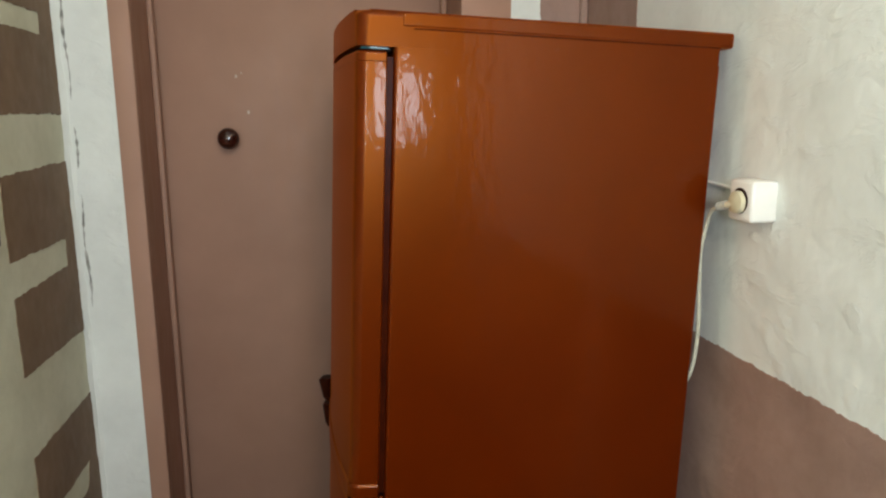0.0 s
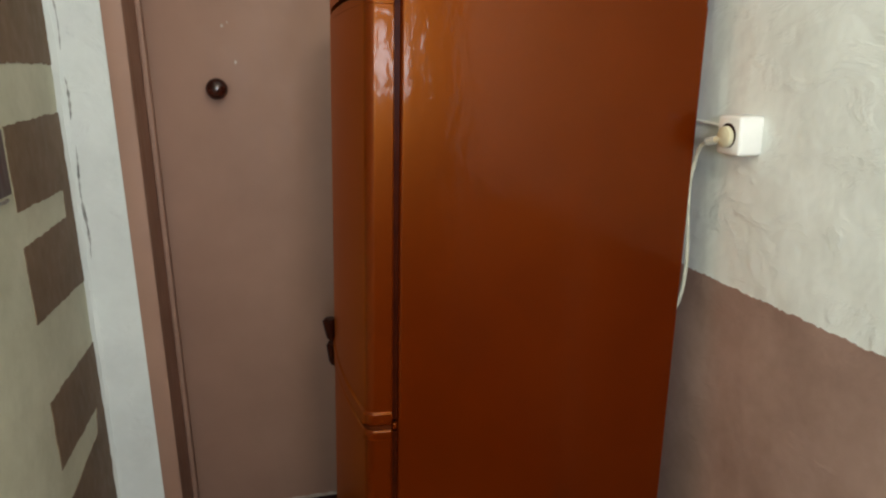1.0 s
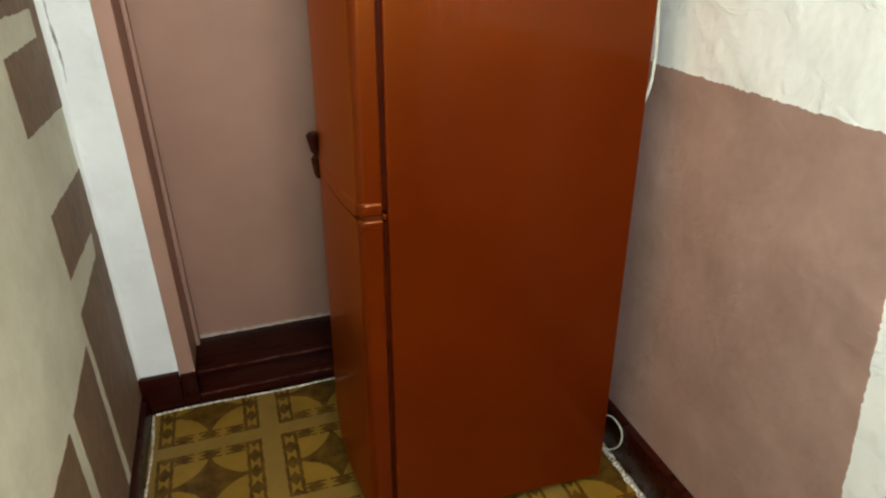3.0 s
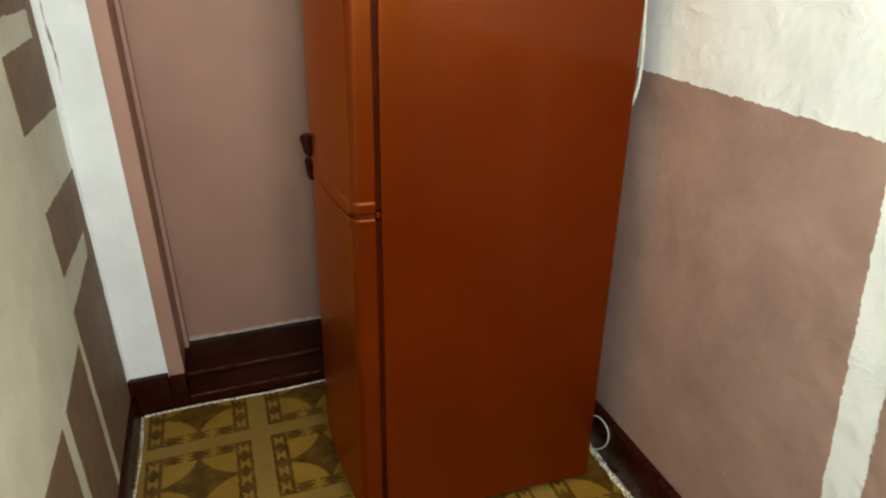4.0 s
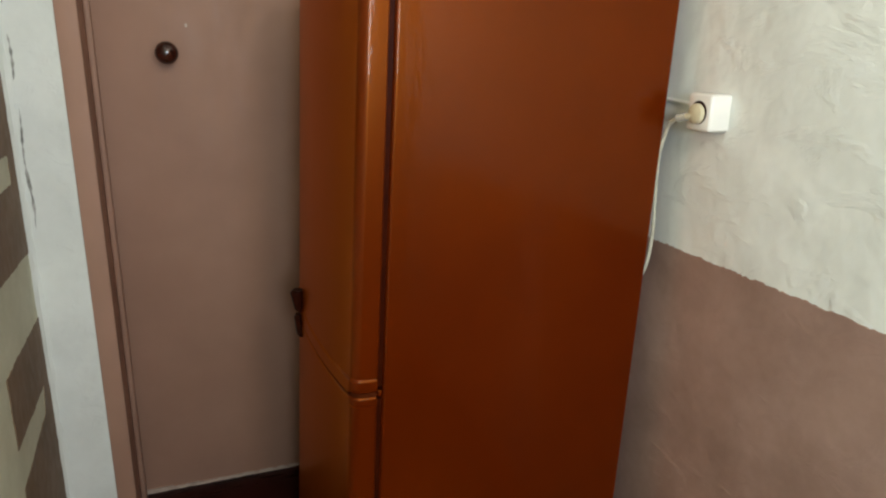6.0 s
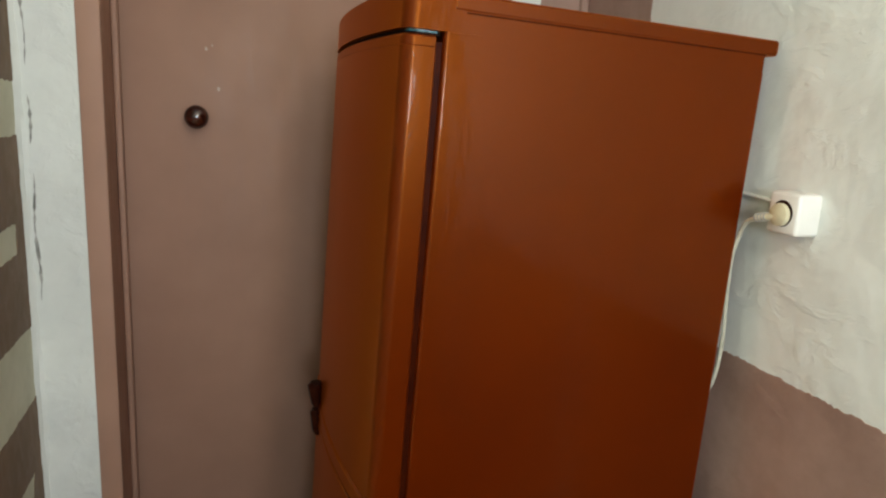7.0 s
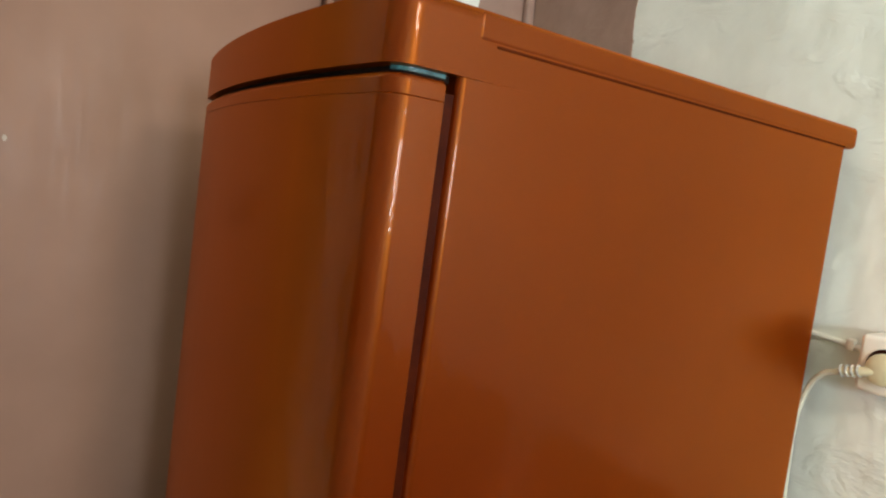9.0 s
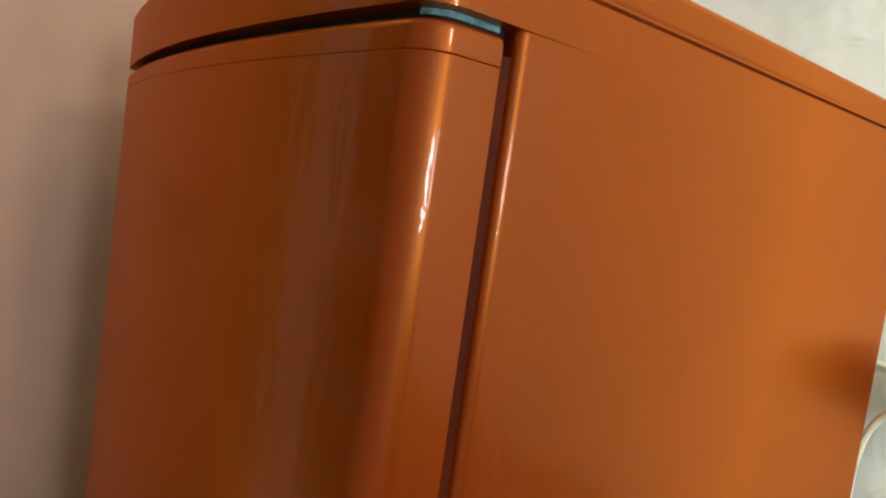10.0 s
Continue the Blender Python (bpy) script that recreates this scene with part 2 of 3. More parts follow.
def box(bm, lo, hi, bevel=0.0, seg=2):
    made = bmesh.ops.create_cube(bm, size=1.0)["verts"]
    for v in made:
        for i in range(3):
            v.co[i] = lo[i] + (v.co[i] + 0.5) * (hi[i] - lo[i])
    if bevel:
        edges = list({e for v in made for e in v.link_edges})
        bmesh.ops.bevel(bm, geom=edges, offset=bevel, segments=seg, profile=0.5, affect="EDGES")
    return bm


def boxes(*some, bevel=0.0):
    bm = bmesh.new()
    for lo, hi in some:
        box(bm, lo, hi, bevel)
    return bm


def prism(outline, z0, z1, bevel=0.0, seg=3, top=None):
    """A closed outline in x and y, raised from z0 to z1, with its rims rounded."""
    bm = bmesh.new()
    low = [bm.verts.new((x, y, z0)) for x, y in outline]
    high = [bm.verts.new((x, y, z1)) for x, y in outline]
    k = len(outline)
    bm.faces.new(low[::-1])
    bm.faces.new(high)
    for i in range(k):
        bm.faces.new((low[i], low[(i + 1) % k], high[(i + 1) % k], high[i]))
    if bevel or top:
        for level, size in ((z0, bevel), (z1, bevel if top is None else top)):
            rims = [e for e in bm.edges if all(abs(v.co.z - level) < 1e-6 for v in e.verts)] if size else []
            if not size:
                continue
            bmesh.ops.bevel(bm, geom=rims, offset=size, segments=seg, profile=0.5, affect="EDGES")
    return bm


def turned(profile, seg=24):
    """A body turned about z from (radius, height) pairs."""
    bm = bmesh.new()
    rings = []
    for r, z in profile:
        rings.append([bm.verts.new((r * math.cos(2 * math.pi * i / seg), r * math.sin(2 * math.pi * i / seg), z)) for i in range(seg)])
    for a, c in zip(rings, rings[1:]):
        for i in range(seg):
            bm.faces.new((a[i], a[(i + 1) % seg], c[(i + 1) % seg], c[i]))
    bm.faces.new(rings[0][::-1])
    bm.faces.new(rings[-1])
    return bm


def tube(points, radius, seg=10, steps=10):
    """A round cord through points, smoothed by Catmull-Rom."""
    pts = [Vector(p) for p in points]
    ext = [pts[0] * 2 - pts[1], *pts, pts[-1] * 2 - pts[-2]]
    line = []
    for i in range(1, len(ext) - 2):
        a, b, c, d = ext[i - 1 : i + 3]
        for s in range(steps):
            t = s / steps
            line.append(0.5 * (2 * b + (c - a) * t + (2 * a - 5 * b + 4 * c - d) * t * t + (3 * b - a - 3 * c + d) * t**3))
    line.append(pts[-1])
    bm = bmesh.new()
    rings, side = [], Vector((0.3, 0.2, 1))
    for i, p in enumerate(line):
        way = (line[min(i + 1, len(line) - 1)] - line[max(i - 1, 0)]).normalized()
        side = (side - way * side.dot(way)).normalized()
        up = way.cross(side)
        rings.append([bm.verts.new(p + radius * (math.cos(2 * math.pi * k / seg) * side + math.sin(2 * math.pi * k / seg) * up)) for k in range(seg)])
    for a, b in zip(rings, rings[1:]):
        for k in range(seg):
            bm.faces.new((a[k], a[(k + 1) % seg], b[(k + 1) % seg], b[k]))
    bm.faces.new(rings[0][::-1])
    bm.faces.new(rings[-1])
    return bm


def coat(outline, place, thick, rng, wobble=0.002, step=0.011):
    """A brushed patch of paint: an outline in the wall's two directions with hand-cut edges; place(a, b, d) lays it on the wall, d off it."""
    pts = []
    k = len(outline)
    for i in range(k):
        (a0, b0), (a1, b1) = outline[i], outline[(i + 1) % k]
        n = max(1, int(math.hypot(a1 - a0, b1 - b0) / step))
        na, nb = (b1 - b0), -(a1 - a0)
        size = math.hypot(na, nb)
        for s in range(n):
            j = rng.uniform(-wobble, wobble) if s else 0
            slow = 0.0009 * math.sin(s * 0.45 + i * 1.7) if s else 0
            pts.append((a0 + (a1 - a0) * s / n + na / size * (j + slow), b0 + (b1 - b0) * s / n + nb / size * (j + slow)))
    bm = bmesh.new()
    back = [bm.verts.new(place(a, b, -0.004)) for a, b in pts]
    front = [bm.verts.new(place(a, b, thick)) for a, b in pts]
    bm.faces.new(back[::-1])
    bm.faces.new(front)
    for i in range(len(pts)):
        bm.faces.new((back[i], back[(i + 1) % len(pts)], front[(i + 1) % len(pts)], front[i]))
    return bm


# ---- the hall ----
XL, XR, YC, YD = -0.628, 0.658, 0.717, 1.005
SOUTH, TOP = -2.05, 2.5
LEAF_L, LEAF_R, HEAD = -0.470, 0.330, 2.08
RISE = 0.060
rng = random.Random(5)

floor = structure("floor", boxes(((XL - 0.1, SOUTH - 0.1, -0.12), (XR + 0.1, YC - 0.022, 0.0))), LINO, "yellow brown patterned linoleum floor with star tiles", "floor", False)
structure("ceiling", boxes(((XL - 0.2, SOUTH - 0.2, TOP), (XR + 0.2, 1.3, TOP + 0.1))), PLAIN, "plain whitewashed ceiling of the hall", "ceiling", False)
wall_left = structure("wall_left", boxes(((XL - 0.12, SOUTH - 0.1, 0.0), (XL, YC, TOP))), CREAM, "cream painted plaster wall with brown stepped pattern", "wall", False)
wall_right = structure("wall_right", boxes(((XR, SOUTH - 0.1, 0.0), (XR + 0.12, 1.2, TOP))), WHITE, "rough whitewashed plaster wall with brown dado", "wall", False)
wall_back = structure("wall_back", boxes(
    ((XL - 0.12, YC, 0.0), (LEAF_L - 0.040, 1.15, TOP)),
    ((LEAF_R + 0.123, YC, 0.0), (XR, 1.15, TOP)),
    ((LEAF_L - 0.040, YC, HEAD + 0.05), (LEAF_R + 0.123, 1.15, TOP))), WHITE, "whitewashed wall round the entrance door", "wall", False)
# the wall behind the walker, with the window that lights the hall
structure("wall_south", boxes(
    ((XL, SOUTH - 0.1, 0), (-0.61, SOUTH, TOP)), ((0.43, SOUTH - 0.1, 0), (XR, SOUTH, TOP)),
    ((-0.61, SOUTH - 0.1, 0), (0.43, SOUTH, 1.32)), ((-0.61, SOUTH - 0.1, 1.92), (0.43, SOUTH, TOP))), UMBER, "brown painted end wall with a high window", "wall", False)
window = thing("window_1", "white painted wooden window in the end wall", "window", (-0.09, SOUTH - 0.05, 1.32), kind="structure")
part("window_frame", boxes(((-0.52, -0.02, 0), (-0.47, 0.03, 0.6)), ((0.47, -0.02, 0), (0.52, 0.03, 0.6)), ((-0.47, -0.02, 0), (0.47, 0.03, 0.05)), ((-0.47, -0.02, 0.55), (0.47, 0.03, 0.6)), ((-0.04, -0.02, 0.05), (0.04, 0.03, 0.55)), bevel=0.004), PLASTIC, window)

# paint on the walls
on_left = lambda a, b, d: (XL + d, a, b)
on_right = lambda a, b, d: (XR - d, a, b)
on_back = lambda a, b, d: (a, YC - d, b)
EDGE, L0 = 0.703, 0.335
LEFT_PAINT = (
    ((L0, 1.488), (EDGE, 1.488), (EDGE, 1.89), (L0, 1.89), (L0, 1.700), (0.625, 1.700), (0.622, 1.655), (L0, 1.655)),
    ((L0, 0.985), (EDGE, 0.968), (EDGE, 1.380), (L0, 1.374), (L0, 1.212), (0.645, 1.206), (0.640, 1.144), (L0, 1.141)),
    ((0.350, 0.0), (EDGE + 0.012, 0.0), (EDGE, 0.806), (L0, 0.816), (L0, 0.660), (0.645, 0.652), (0.618, 0.592), (L0, 0.570)),
    ((0.082, 0.0), (0.304, 0.0), (0.302, 0.508), (0.080, 0.478)),
    ((-0.20, 0.0), (0.030, 0.0), (0.028, 0.476), (-0.20, 0.470)),
    ((-0.48, 0.0), (-0.255, 0.0), (-0.255, 0.468), (-0.48, 0.470)),
    ((-1.60, 0.0), (-0.535, 0.0), (-0.535, 0.468), (-1.60, 0.470)),
)
for shape in LEFT_PAINT:
    part("painted_block", coat(shape, on_left, 0.0015, rng), UMBER, wall_left, "matt brown painted block", False)
RIGHT_PAINT = (
    ((-0.600, 0.0), (0.425, 0.0), (0.425, 1.066), (-0.540, 1.066)),
    ((-1.70, 0.0), (-0.672, 0.0), (-0.612, 1.066), (-1.70, 1.066)),
    ((0.427, 0.0), (0.716, 0.0), (0.716, 2.3), (0.427, 2.3)),
)
for shape in RIGHT_PAINT:
    part("painted_dado", coat(shape, on_right, 0.0015, rng, 0.0018, 0.006), PINK, wall_right, "pinkish brown painted dado", False)
part("painted_strip", coat(((0.532, 0.0), (0.656, 0.0), (0.656, 2.3), (0.532, 2.3)), on_back, 0.0015, rng), PINK, wall_back, "pinkish brown painted strip", False)
# lumpy corner bead and its open joint
bm = bmesh.new()
prev = None
for i in range(90):
    z = 0.13 + i * 0.0255
    w = 0.016 + rng.uniform(-0.004, 0.004) + 0.003 * math.sin(i * 0.3)
    row = [bm.verts.new(c) for c in ((XL, YC - w, z), (XL + 0.004, YC - w * 0.7, z), (XL + 0.006 + rng.uniform(0, 0.002), YC - 0.004, z), (XL + w * 0.9, YC, z))]
    if prev:
        for k in range(3):
            bm.faces.new((prev[k], prev[k + 1], row[k + 1], row[k]))
    prev = row
part("corner_filler", bm, WHITE, wall_back, "uneven plaster filler in the corner")
# flat grey strips: the crack together with the soft shade beside its ridge
for z0, z1 in ((1.02, 1.30), (1.36, 1.46), (1.52, 1.9)):
    bm = bmesh.new()
    prev = None
    k = int((z1 - z0) / 0.012)
    for i in range(k + 1):
        z = z0 + (z1 - z0) * i / k
        w = 0.0030 * math.sin(math.pi * i / k) ** 0.5 * rng.uniform(0.15, 1.3) + 0.0002
        x = XL + 0.0215 + 0.0025 * math.sin(i * 0.35) + rng.uniform(-0.0006, 0.0006)
        row = [bm.verts.new((x - w, YC - 0.0012, z)), bm.verts.new((x + w, YC - 0.0012, z))]
        if prev:
            bm.faces.new((prev[0], prev[1], row[1], row[0]))
        prev = row
    part("crack", bm, GREY, wall_back, "crack in the plaster with its soft shade painted grey", False)

# door casing, reveal and mouldings
casing = thing("door_trim", "pinkish brown painted door casing with moulding", "door frame", (0, YC, 0), kind="structure")
part("casing_board", boxes(((LEAF_L - 0.040, -0.006, 0.116), (LEAF_L + 0.007, 0.030, HEAD + 0.05)), bevel=0.004), DOOR, casing)
part("casing_board", boxes(((LEAF_R - 0.008, -0.006, RISE), (LEAF_R + 0.123, 0.030, HEAD + 0.05)), bevel=0.004), DOOR, casing)
part("casing_board", boxes(((LEAF_L + 0.007, -0.006, HEAD), (LEAF_R - 0.008, 0.030, HEAD + 0.05)), bevel=0.004), DOOR, casing)
part("reveal_board", boxes(((LEAF_L - 0.045, 0.030, RISE), (LEAF_L - 0.004, 0.33, HEAD))), DOOR, casing)
part("reveal_board", boxes(((LEAF_R + 0.004, 0.030, RISE), (LEAF_R + 0.045, 0.33, HEAD))), DOOR, casing)
part("reveal_board", boxes(((LEAF_L - 0.004, 0.030, HEAD), (LEAF_R + 0.004, 0.33, HEAD + 0.04))), DOOR, casing)
for x0, x1 in ((LEAF_L - 0.004, LEAF_L + 0.012), (LEAF_R - 0.012, LEAF_R + 0.004)):
    part("moulding", boxes(((x0, 0.235, RISE), (x1, 0.262, HEAD)), bevel=0.006), DOOR, casing)
tagged(new("trim_corner", mesh_of("trim_corner", tube(((XR - 0.012, YC - 0.012, 0.14), (XR - 0.012, YC - 0.012, 1.2), (XR - 0.012, YC - 0.012, 2.49)), 0.011, 10, 2), PINK)), "pinkish brown painted bead in the corner", "trim", kind="structure")

# threshold: two dark painted boards in the doorway
sill = thing("door_sill", "dark maroon painted wooden door threshold, worn", "threshold", (0, YC, 0), kind="structure")
part("front_board", boxes(((LEAF_L + 0.008, -0.020, 0.0), (LEAF_R + 0.12, 0.085, RISE - 0.014)), bevel=0.006), MAROON, sill)
# wear and the edge highlight of each board, both in one paler strip
for y, z0, z1, x0 in ((-0.020, 0.036, 0.0405, LEAF_L + 0.01), (0.087, 0.0505, 0.0545, LEAF_L)):
    part("worn_edge_glint", coat(((x0, z0), (LEAF_R, z0), (LEAF_R, z1), (x0, z1)), lambda a, b, d, y=y: (a, y - d, b), 0.0008, rng, 0.0016), WORN_GLINT, sill, "worn edge of the board with its highlight painted paler", False)
part("rear_board", boxes(((LEAF_L - 0.048, 0.087, 0.0), (LEAF_R + 0.048, 0.36, RISE)), bevel=0.006), MAROON, sill)

door = thing("door_1", "flat pinkish brown painted entrance door, closed", "door", ((LEAF_L + LEAF_R) / 2, YD, 0), kind="structure")
HALF = (LEAF_R - LEAF_L) / 2
part("leaf", boxes(((-HALF + 0.004, 0.0, RISE + 0.006), (HALF - 0.004, 0.045, HEAD - 0.004)), bevel=0.003), DOOR, door)
bm = bmesh.new()
for i in range(40):
    x0 = -HALF + 0.01 + i * (2 * HALF - 0.02) / 40
    h = 0.004 + rng.uniform(0, 0.0035) + (0.004 if i < 4 else 0)
    box(bm, (x0, -0.004 - rng.uniform(0, 0.003), RISE + 0.0005), (x0 + (2 * HALF - 0.02) / 40 + 0.002, 0.004, RISE + 0.004 + h))
part("draught_strip", bm, CHIP, door, "pale frayed draught strip", False)
for x, z, r in ((-0.231, 1.492, 0.006), (-0.260, 1.591, 0.0055), (-0.245, 1.60, 0.003)):
    bm = bmesh.new()
    ring = [bm.verts.new((x + 0.070 + r * rng.uniform(0.5, 1) * math.cos(a * 0.9), -0.001, z + 1.5 * r * rng.uniform(0.5, 1) * math.sin(a * 0.9))) for a in range(7)]
    bm.faces.new(ring)
    part("paint_chip", bm, CHIP, door, "pale chip in the paint", False)
kb = part("door_knob", turned(((0.013, 0.0), (0.015, 0.004), (0.010, 0.008), (0.009, 0.016), (0.015, 0.021), (0.024, 0.028), (0.0290, 0.038), (0.0300, 0.046), (0.0275, 0.056), (0.020, 0.063), (0.010, 0.0665), (0.003, 0.0675)), 28), KNOB, door, "round dark brown lacquered knob")
kb.matrix_local = Matrix.Translation((-0.286 + 0.070, 0.002, 1.420)) @ Matrix.Rotation(radians(90), 4, "X")

# skirting
def skirting(name, lo, hi, label):
    bm = bmesh.new()
    box(bm, lo, hi, 0.0025)
    return structure(name, bm, MAROON, label, "baseboard")

skirting("baseboard_back", (XL + 0.001, YC - 0.022, 0.0), (LEAF_L - 0.041, YC + 0.001, 0.128), "dark maroon painted skirting under the white strip")
skirting("baseboard_casing", (LEAF_L - 0.040, YC - 0.022, 0.0), (LEAF_L + 0.007, YC + 0.029, 0.115), "dark maroon painted plinth under the door casing")
skirting("baseboard_left", (XL - 0.001, SOUTH, 0.0), (XL + 0.018, YC - 0.023, 0.075), "low dark maroon painted skirting along the wall")
skirting("baseboard_right", (XR - 0.024, SOUTH, 0.0), (XR + 0.001, YC - 0.002, 0.132), "dark maroon painted skirting with a worn edge")

# frayed linoleum edges
def frayed(name, start, end, width):
    a, b = Vector(start), Vector(end)
    way, bm = (b - a).normalized(), bmesh.new()
    side = Vector((-way.y, way.x, 0))
    k = int((b - a).length / 0.006)
    prev = None
    for i in range(k + 1):
        p = a + (b - a) * i / k
        p += side * 0.004 * math.sin(i * 0.07)
        w = width * rng.uniform(0.5, 1.2)
        row = [bm.verts.new(p + side * w + Vector((0, 0, 0.001))), bm.verts.new(p + Vector((0, 0, 0.004 + rng.uniform(0, 0.002)))), bm.verts.new(p - side * w + Vector((0, 0, 0.001)))]
        if prev:
            bm.faces.new((prev[0], prev[1], row[1], row[0]))
            bm.faces.new((prev[1], prev[2], row[2], row[1]))
        prev = row
    return structure(name, bm, FRAY, "pale frayed edge of the linoleum sheet", "trim", False)

frayed("trim_back", (XL + 0.03, YC - 0.027, 0), (XR - 0.03, YC - 0.024, 0), 0.005)
frayed("trim_left", (XL + 0.023, -1.5, 0), (XL + 0.023, YC - 0.03, 0), 0.0042)
frayed("trim_right", (XR - 0.030, -1.2, 0), (XR - 0.030, 0.25, 0), 0.0095)


# ---- the refrigerator ----
LEAN = Matrix.Rotation(radians(-0.31), 4, "Z") @ Matrix.Rotation(radians(-0.93), 4, "X") @ Matrix.Rotation(radians(2.32), 4, "Y")
fridge = thing("refrigerator", "glossy red-brown painted two-door refrigerator leaning back to the wall", "refrigerator", (0, 0, 0.0), LEAN)
DEPTH, WIDE = 0.55, 0.578
Z0, SPLIT, DTOP, CAP = 0.045, 0.838, 1.578, 1.617


def bow(inset=0.0, front=-0.060, radius=0.023, back=-0.010, bulge=0.022):
    """The outline of a door seen from above: straight sides, rounded corners, bowed front."""
    r, f = radius - inset * 0.5, front + inset
    slope = math.atan(4 * bulge / (WIDE - 2 * radius))
    arc = [(r - r * math.sin(a), r - r * math.cos(a)) for a in ((math.pi / 2 - slope) * i / 8 for i in range(9))]
    x1, y1 = arc[-1]
    low = [(f + x, inset + y) for x, y in arc]
    mid = []
    for i in range(1, 24):
        k = i / 24
        mid.append((f + x1 - bulge * (1 - (2 * k - 1) ** 2), inset + y1 + (WIDE - 2 * inset - 2 * y1) * k))
    high = [(x, WIDE - y) for x, y in reversed(low)]
    heel = [(back, inset + 0.005), (back - 0.0012, inset + 0.0016), (back - 0.0022, inset)] if back < 0 else [(back, inset)]
    pts = [*heel, *low[1 if back < 0 else 0:], *mid, *high, (back, WIDE - inset)]
    return pts


# cabinet with its bowed brow over the doors
def cabinet():
    """One shell: the box behind the doors and, over them, the band whose front is bowed."""
    near = [(0.007 - 0.007 * math.cos(a), 0.0083 - 0.007 * math.sin(a)) for a in (math.pi / 2 * i / 6 for i in range(7))]
    near += [(x, 0.0013 * (1 - (x - 0.007) / 0.083) ** 2) for x in (0.02, 0.035, 0.05, 0.07, 0.09)]
    near += [(DEPTH - 0.006, 0.0), (DEPTH - 0.0015, 0.0015), (DEPTH, 0.006)]
    bm = prism([*near, (DEPTH, WIDE), (0.0, WIDE)][::-1], Z0, DTOP + 0.0105)
    outline = bow(back=DEPTH - 0.004)
    top = prism(outline, DTOP + 0.0105, CAP + 0.0250, 0.0, 4, top=0.010)
    spare = bpy.data.meshes.new("spare")
    top.to_mesh(spare)
    top.free()
    bm.from_mesh(spare)
    bpy.data.meshes.remove(spare)
    return bm


part("cabinet", cabinet(), FRIDGE, fridge)
part("lid", box(bmesh.new(), (0.010, -0.0009, CAP), (DEPTH + 0.022, WIDE + 0.0009, CAP + 0.0256), 0.0055, 4), FRIDGE, fridge, "painted lid overhanging the back")
# no groove is cut: its shade is a dark strip laid on the side
part("lid_groove_shade", box(bmesh.new(), (0.030, -0.0006, CAP - 0.0013), (DEPTH - 0.002, WIDE + 0.0006, CAP + 0.0010), 0.0003), GAP_SHADE, fridge, "dark strip in place of the shaded groove under the lid")
upper = part("upper_door", prism(bow(), SPLIT + 0.0025, DTOP - 0.0120, 0.015, 5, top=0.0008), FRIDGE, fridge)
part("door_cap", prism(bow(), DTOP - 0.0119, DTOP + 0.0040, 0.0008, 3, top=0.005), FRIDGE, upper)
lower = part("lower_door", prism(bow(), Z0 + 0.03, SPLIT - 0.0025, 0.013, 5), FRIDGE, fridge)
part("door_rim", prism(bow(-0.0030), SPLIT + 0.0030, SPLIT + 0.034, 0.009, 5), FRIDGE, upper)
part("door_rim", prism(bow(-0.0020), SPLIT - 0.026, SPLIT - 0.0030, 0.007, 5), FRIDGE, lower)
part("door_gasket", boxes(((-0.013, 0.006, Z0 + 0.04), (-0.0005, WIDE - 0.006, SPLIT - 0.012))), SEAM, fridge, "dark rubber door gasket")
part("door_gasket", boxes(((-0.013, 0.006, SPLIT + 0.012), (-0.0005, WIDE - 0.006, DTOP - 0.004))), SEAM, fridge, "dark rubber door gasket")
part("brow_liner", prism(bow(0.010, back=-0.002), DTOP + 0.0045, DTOP + 0.0100), GAP, fridge, "dark gap under the brow")
# bare teal enamel left in the gap near the hinge
gap_rim = bow(0.009, back=-0.006)
part("bare_rim", prism([*gap_rim[0:10], (-0.040, 0.036), (-0.010, 0.022)], DTOP + 0.0072, DTOP + 0.0103), TEAL, fridge, "unpainted teal enamel in the gap")
# shade of the door joint, put in as a dark strip
part("joint_shade_strip", prism(bow(-0.0002), SPLIT - 0.0042, SPLIT + 0.0042), GAP_SHADE, fridge, "dark strip in place of the shaded joint between the doors")
part("hinge", box(bmesh.new(), (-0.045, 0.020, SPLIT - 0.0022), (-0.0004, 0.044, SPLIT + 0.0022), 0.0006), GAP, fridge, "dark hinge plate in the joint")
part("hinge_pin", turned(((0.003, 0.0), (0.0045, 0.002), (0.0045, 0.010), (0.003, 0.012)), 14), FRIDGE, fridge).matrix_local = Matrix.Translation((-0.0055, 0.006, SPLIT - 0.006))


# grips at the free edge, above and below the joint
def grip(z0, z1, deep):
    bm = bmesh.new()
    rings = []
    for i in range(9):
        s = i / 8
        z = z0 + (z1 - z0) * s
        out = deep * (0.5 + 0.5 * s) * min(1, 4.5 * min(s + 0.12, 1.1 - s)) ** 0.5
        ring = []
        for k in range(12):
            a = 2 * math.pi * k / 12
            ring.append(bm.verts.new((-0.078 - out * 0.5 - (out * 0.5 + 0.004) * math.cos(a), 0.415 + 0.015 * math.sin(a), z)))
        rings.append(ring)
    for a, b in zip(rings, rings[1:]):
        for k in range(12):
            bm.faces.new((a[k], a[(k + 1) % 12], b[(k + 1) % 12], b[k]))
    bm.faces.new(rings[0][::-1])
    bm.faces.new(rings[-1])
    return bm


part("handle", grip(SPLIT + 0.020, SPLIT + 0.072, 0.025), HANDLE, upper, "dark brown plastic grip")
part("handle", grip(SPLIT - 0.040, SPLIT + 0.012, 0.016), HANDLE, lower, "dark brown plastic grip")
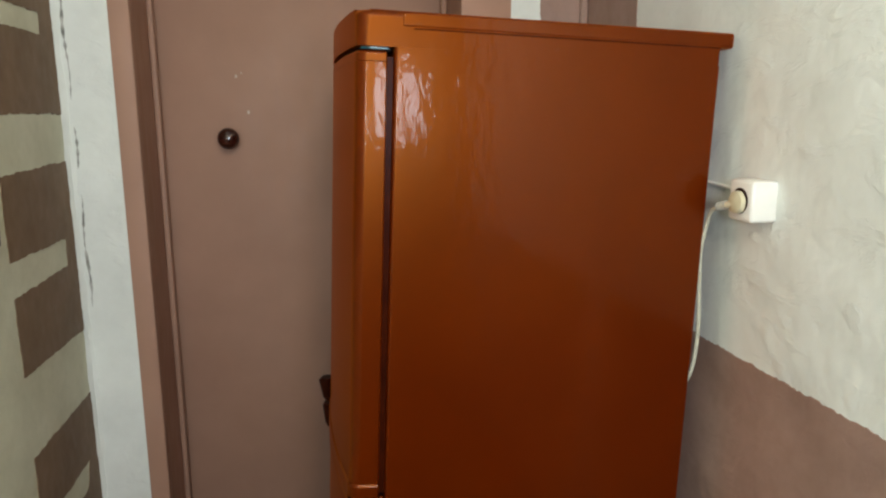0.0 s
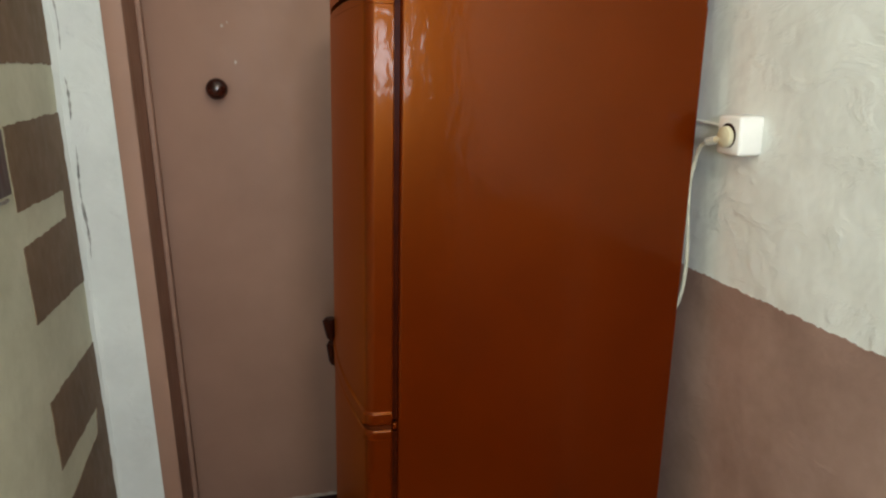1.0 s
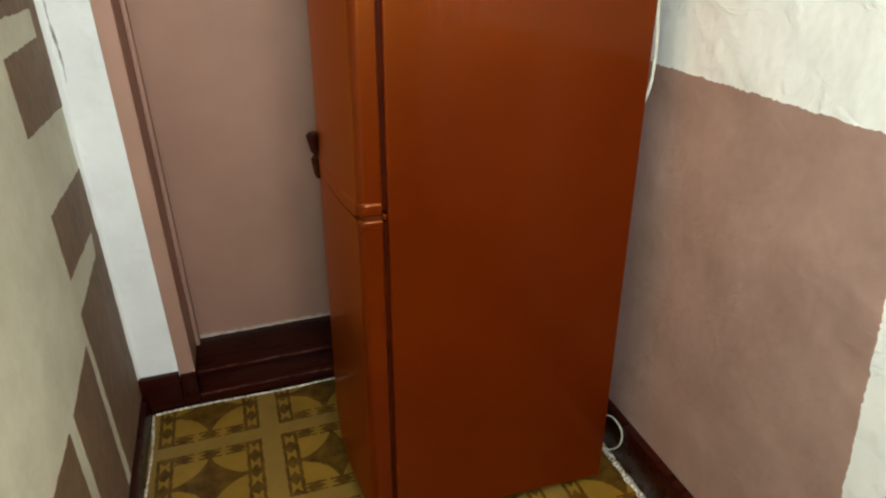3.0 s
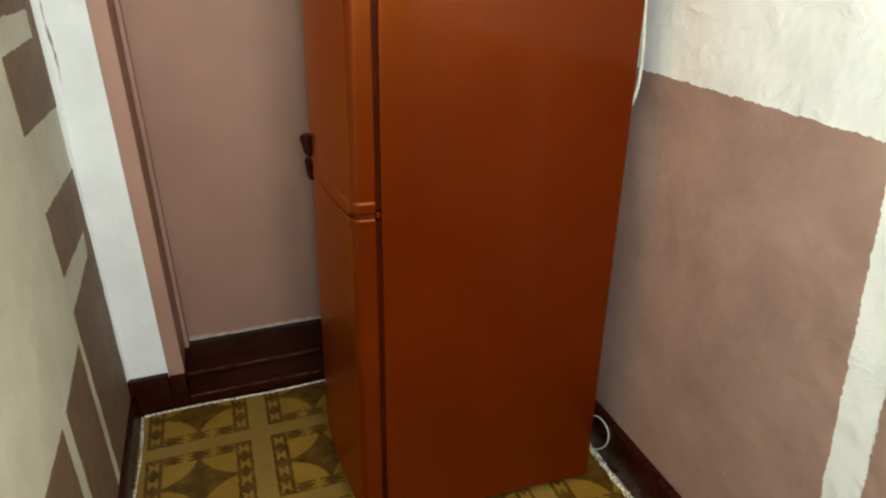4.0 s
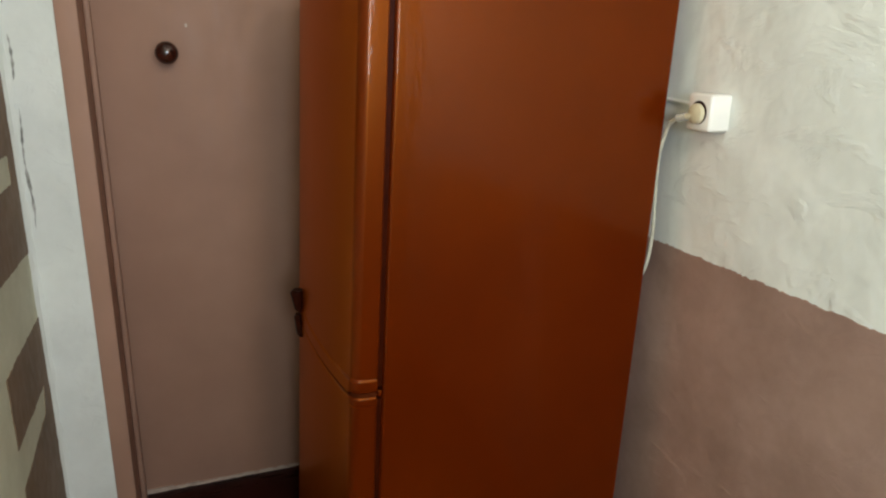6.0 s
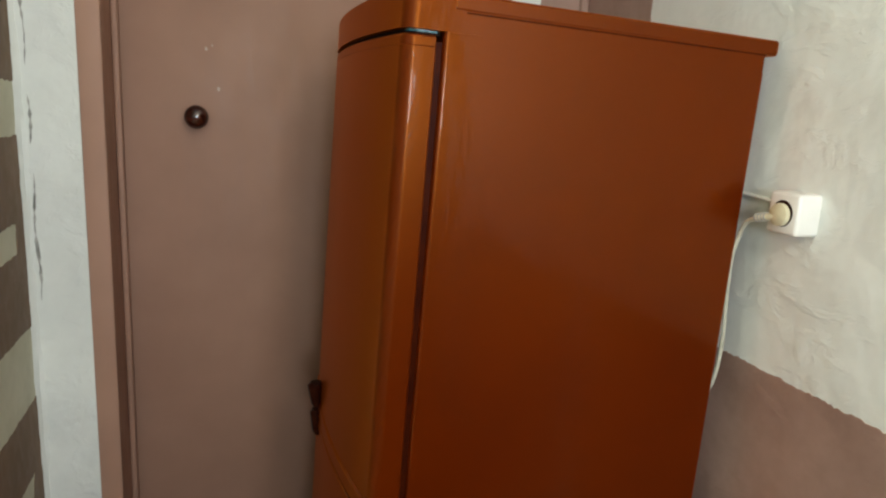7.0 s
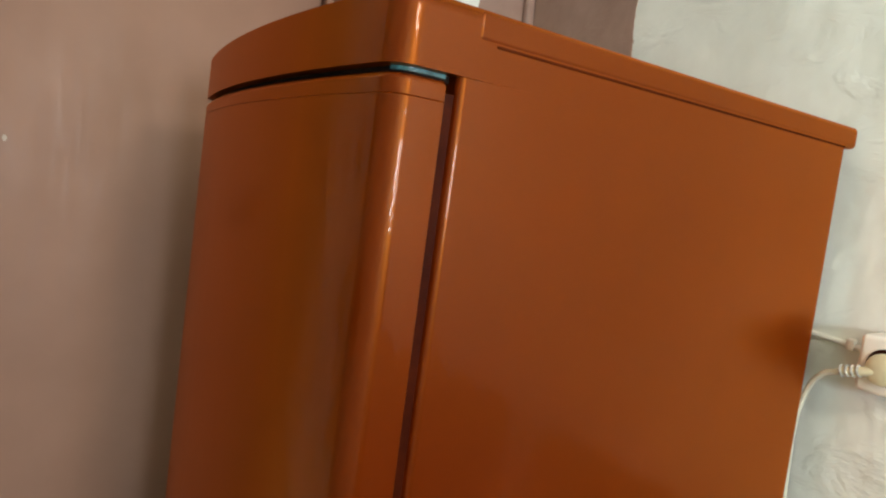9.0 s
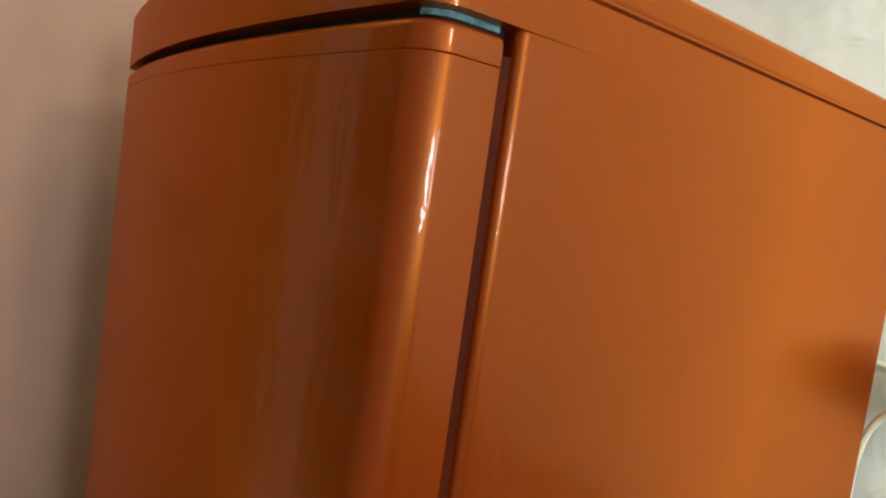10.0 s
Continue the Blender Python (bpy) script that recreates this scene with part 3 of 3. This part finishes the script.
for x in (0.03, DEPTH - 0.03):
    for y in (0.05, WIDE - 0.05):
        ft = part("foot", turned(((0.018, -0.02), (0.018, -0.004), (0.010, 0.0), (0.010, Z0 + 0.004)), 14), GAP, fridge)
        ft.matrix_local = Matrix.Translation((x, y, 0.022 + 0.041 * (x - 0.03)))


# ---- socket, plug and cables ----
SX, SY0, SY1, SZ0, SZ1 = 0.612, -0.094, -0.032, 1.314, 1.381
socket = thing("wall_socket", "white surface-mounted plastic wall socket", "socket", (XR, (SY0 + SY1) / 2, (SZ0 + SZ1) / 2))
HY, HZ = (SY1 - SY0) / 2, (SZ1 - SZ0) / 2
part("housing", box(bmesh.new(), (SX - XR, -HY, -HZ), (0.002, HY, HZ), 0.006, 3), PLASTIC, socket)
well = part("well", turned(((0.0212, 0.0), (0.0212, 0.0010), (0.0205, 0.0014), (0.0195, 0.0006)), 28), HANDLE, socket, "dark recessed well")
well.matrix_local = Matrix.Translation((SX - XR + 0.0005, 0, 0)) @ Matrix.Rotation(radians(-90), 4, "Y")
plug = thing("power_plug", "yellowed plastic power plug in the socket", "plug", (SX, (SY0 + SY1) / 2, (SZ0 + SZ1) / 2 - 0.002))
body = part("plug_body", turned(((0.0185, 0.0), (0.0185, 0.004), (0.0175, 0.007), (0.012, 0.0095), (0.003, 0.0105)), 26), OLD_PLASTIC, plug)
body.matrix_local = Matrix.Translation((-0.002, 0, 0)) @ Matrix.Rotation(radians(-90), 4, "Y")
part("strain_relief", tube(((-0.006, 0.004, -0.003), (-0.009, 0.020, -0.007), (-0.010, 0.040, -0.012)), 0.0058, 12, 4), OLD_PLASTIC, plug)
for i in range(4):
    ringlet = part("relief_ring", turned(((0.0066, 0.0), (0.0074, 0.0008), (0.0074, 0.0022), (0.0066, 0.003)), 14), GREY, plug)
    ringlet.matrix_local = Matrix.Translation((-0.0088 - i * 0.0004, 0.0205 + i * 0.006, -0.0068 - i * 0.0015)) @ Matrix.Rotation(radians(-108), 4, "X")
route = ((0.602, -0.024, 1.333), (0.603, 0.000, 1.322), (0.606, 0.016, 1.296), (0.602, 0.022, 1.250), (0.604, 0.022, 1.180), (0.607, 0.021, 1.100), (0.602, 0.024, 1.030), (0.590, 0.04, 0.975))
part("cord", tube([Vector(q) - plug.matrix_world.translation for q in route], 0.0037), CORD, plug, "cream cord hanging behind the refrigerator")
tagged(new("wall_cable", mesh_of("wall_cable", tube(((XR - 0.004, SY1 - 0.004, 1.353), (XR - 0.003, 0.03, 1.358), (XR - 0.003, 0.12, 1.362), (XR - 0.003, 0.40, 1.368)), 0.0035), PLASTIC)), "thin white cable along the wall from the socket", "cable")
tagged(new("cable_clip", mesh_of("cable_clip", box(bmesh.new(), (XR - 0.009, -0.008, 1.350), (XR + 0.001, 0.002, 1.364), 0.002), PLASTIC)), "small white plastic cable clip on the wall", "clip")
tagged(new("floor_cable", mesh_of("floor_cable", tube(((0.612, 0.14, 0.090), (XR - 0.034, 0.085, 0.128), (XR - 0.029, 0.040, 0.120), (XR - 0.030, 0.030, 0.085), (0.622, 0.05, 0.045), (0.600, 0.085, 0.020), (0.585, 0.14, 0.006)), 0.0024), CORD)), "loop of thin white cable over the skirting", "cable")

# ---- hanging rack on the left wall ----
rack = thing("wall_shelf", "small dark red-brown wooden board hung on the wall", "shelf", (XL, 0.0, 1.262))
part("panel", box(bmesh.new(), (0.0, 0.02, 0.0), (0.030, 0.240, 0.115), 0.004), RACK, rack)
hook = part("hook", tube(((0.0, 0.10, -0.012), (0.012, 0.18, -0.008), (0.014, 0.235, -0.014), (0.016, 0.252, -0.012)), 0.0035, 8, 5), STEEL, rack, "small metal hook")

# ---- pendant bulb ----
lamp = thing("ceiling_lamp", "bare bulb in a black holder on a cord under the ceiling", "lamp", (LAMP[0], LAMP[1], TOP))
DROP = TOP - LAMP[2]
part("cord", tube(((0, 0, 0), (0, 0, -0.1), (0, 0, 0.09 - DROP)), 0.003, 8, 3), GAP, lamp)
part("holder", turned(((0.02, 0.05), (0.021, 0.09), (0.012, 0.105), (0.004, 0.11)), 18), GAP, lamp).location = (0, 0, -DROP)
bulb = part("bulb", turned(((0.003, -0.032), (0.018, -0.026), (0.029, -0.008), (0.028, 0.012), (0.016, 0.035), (0.013, 0.051)), 20), glow_m, lamp)
bulb.location = (0, 0, -DROP)
bulb.visible_shadow = False
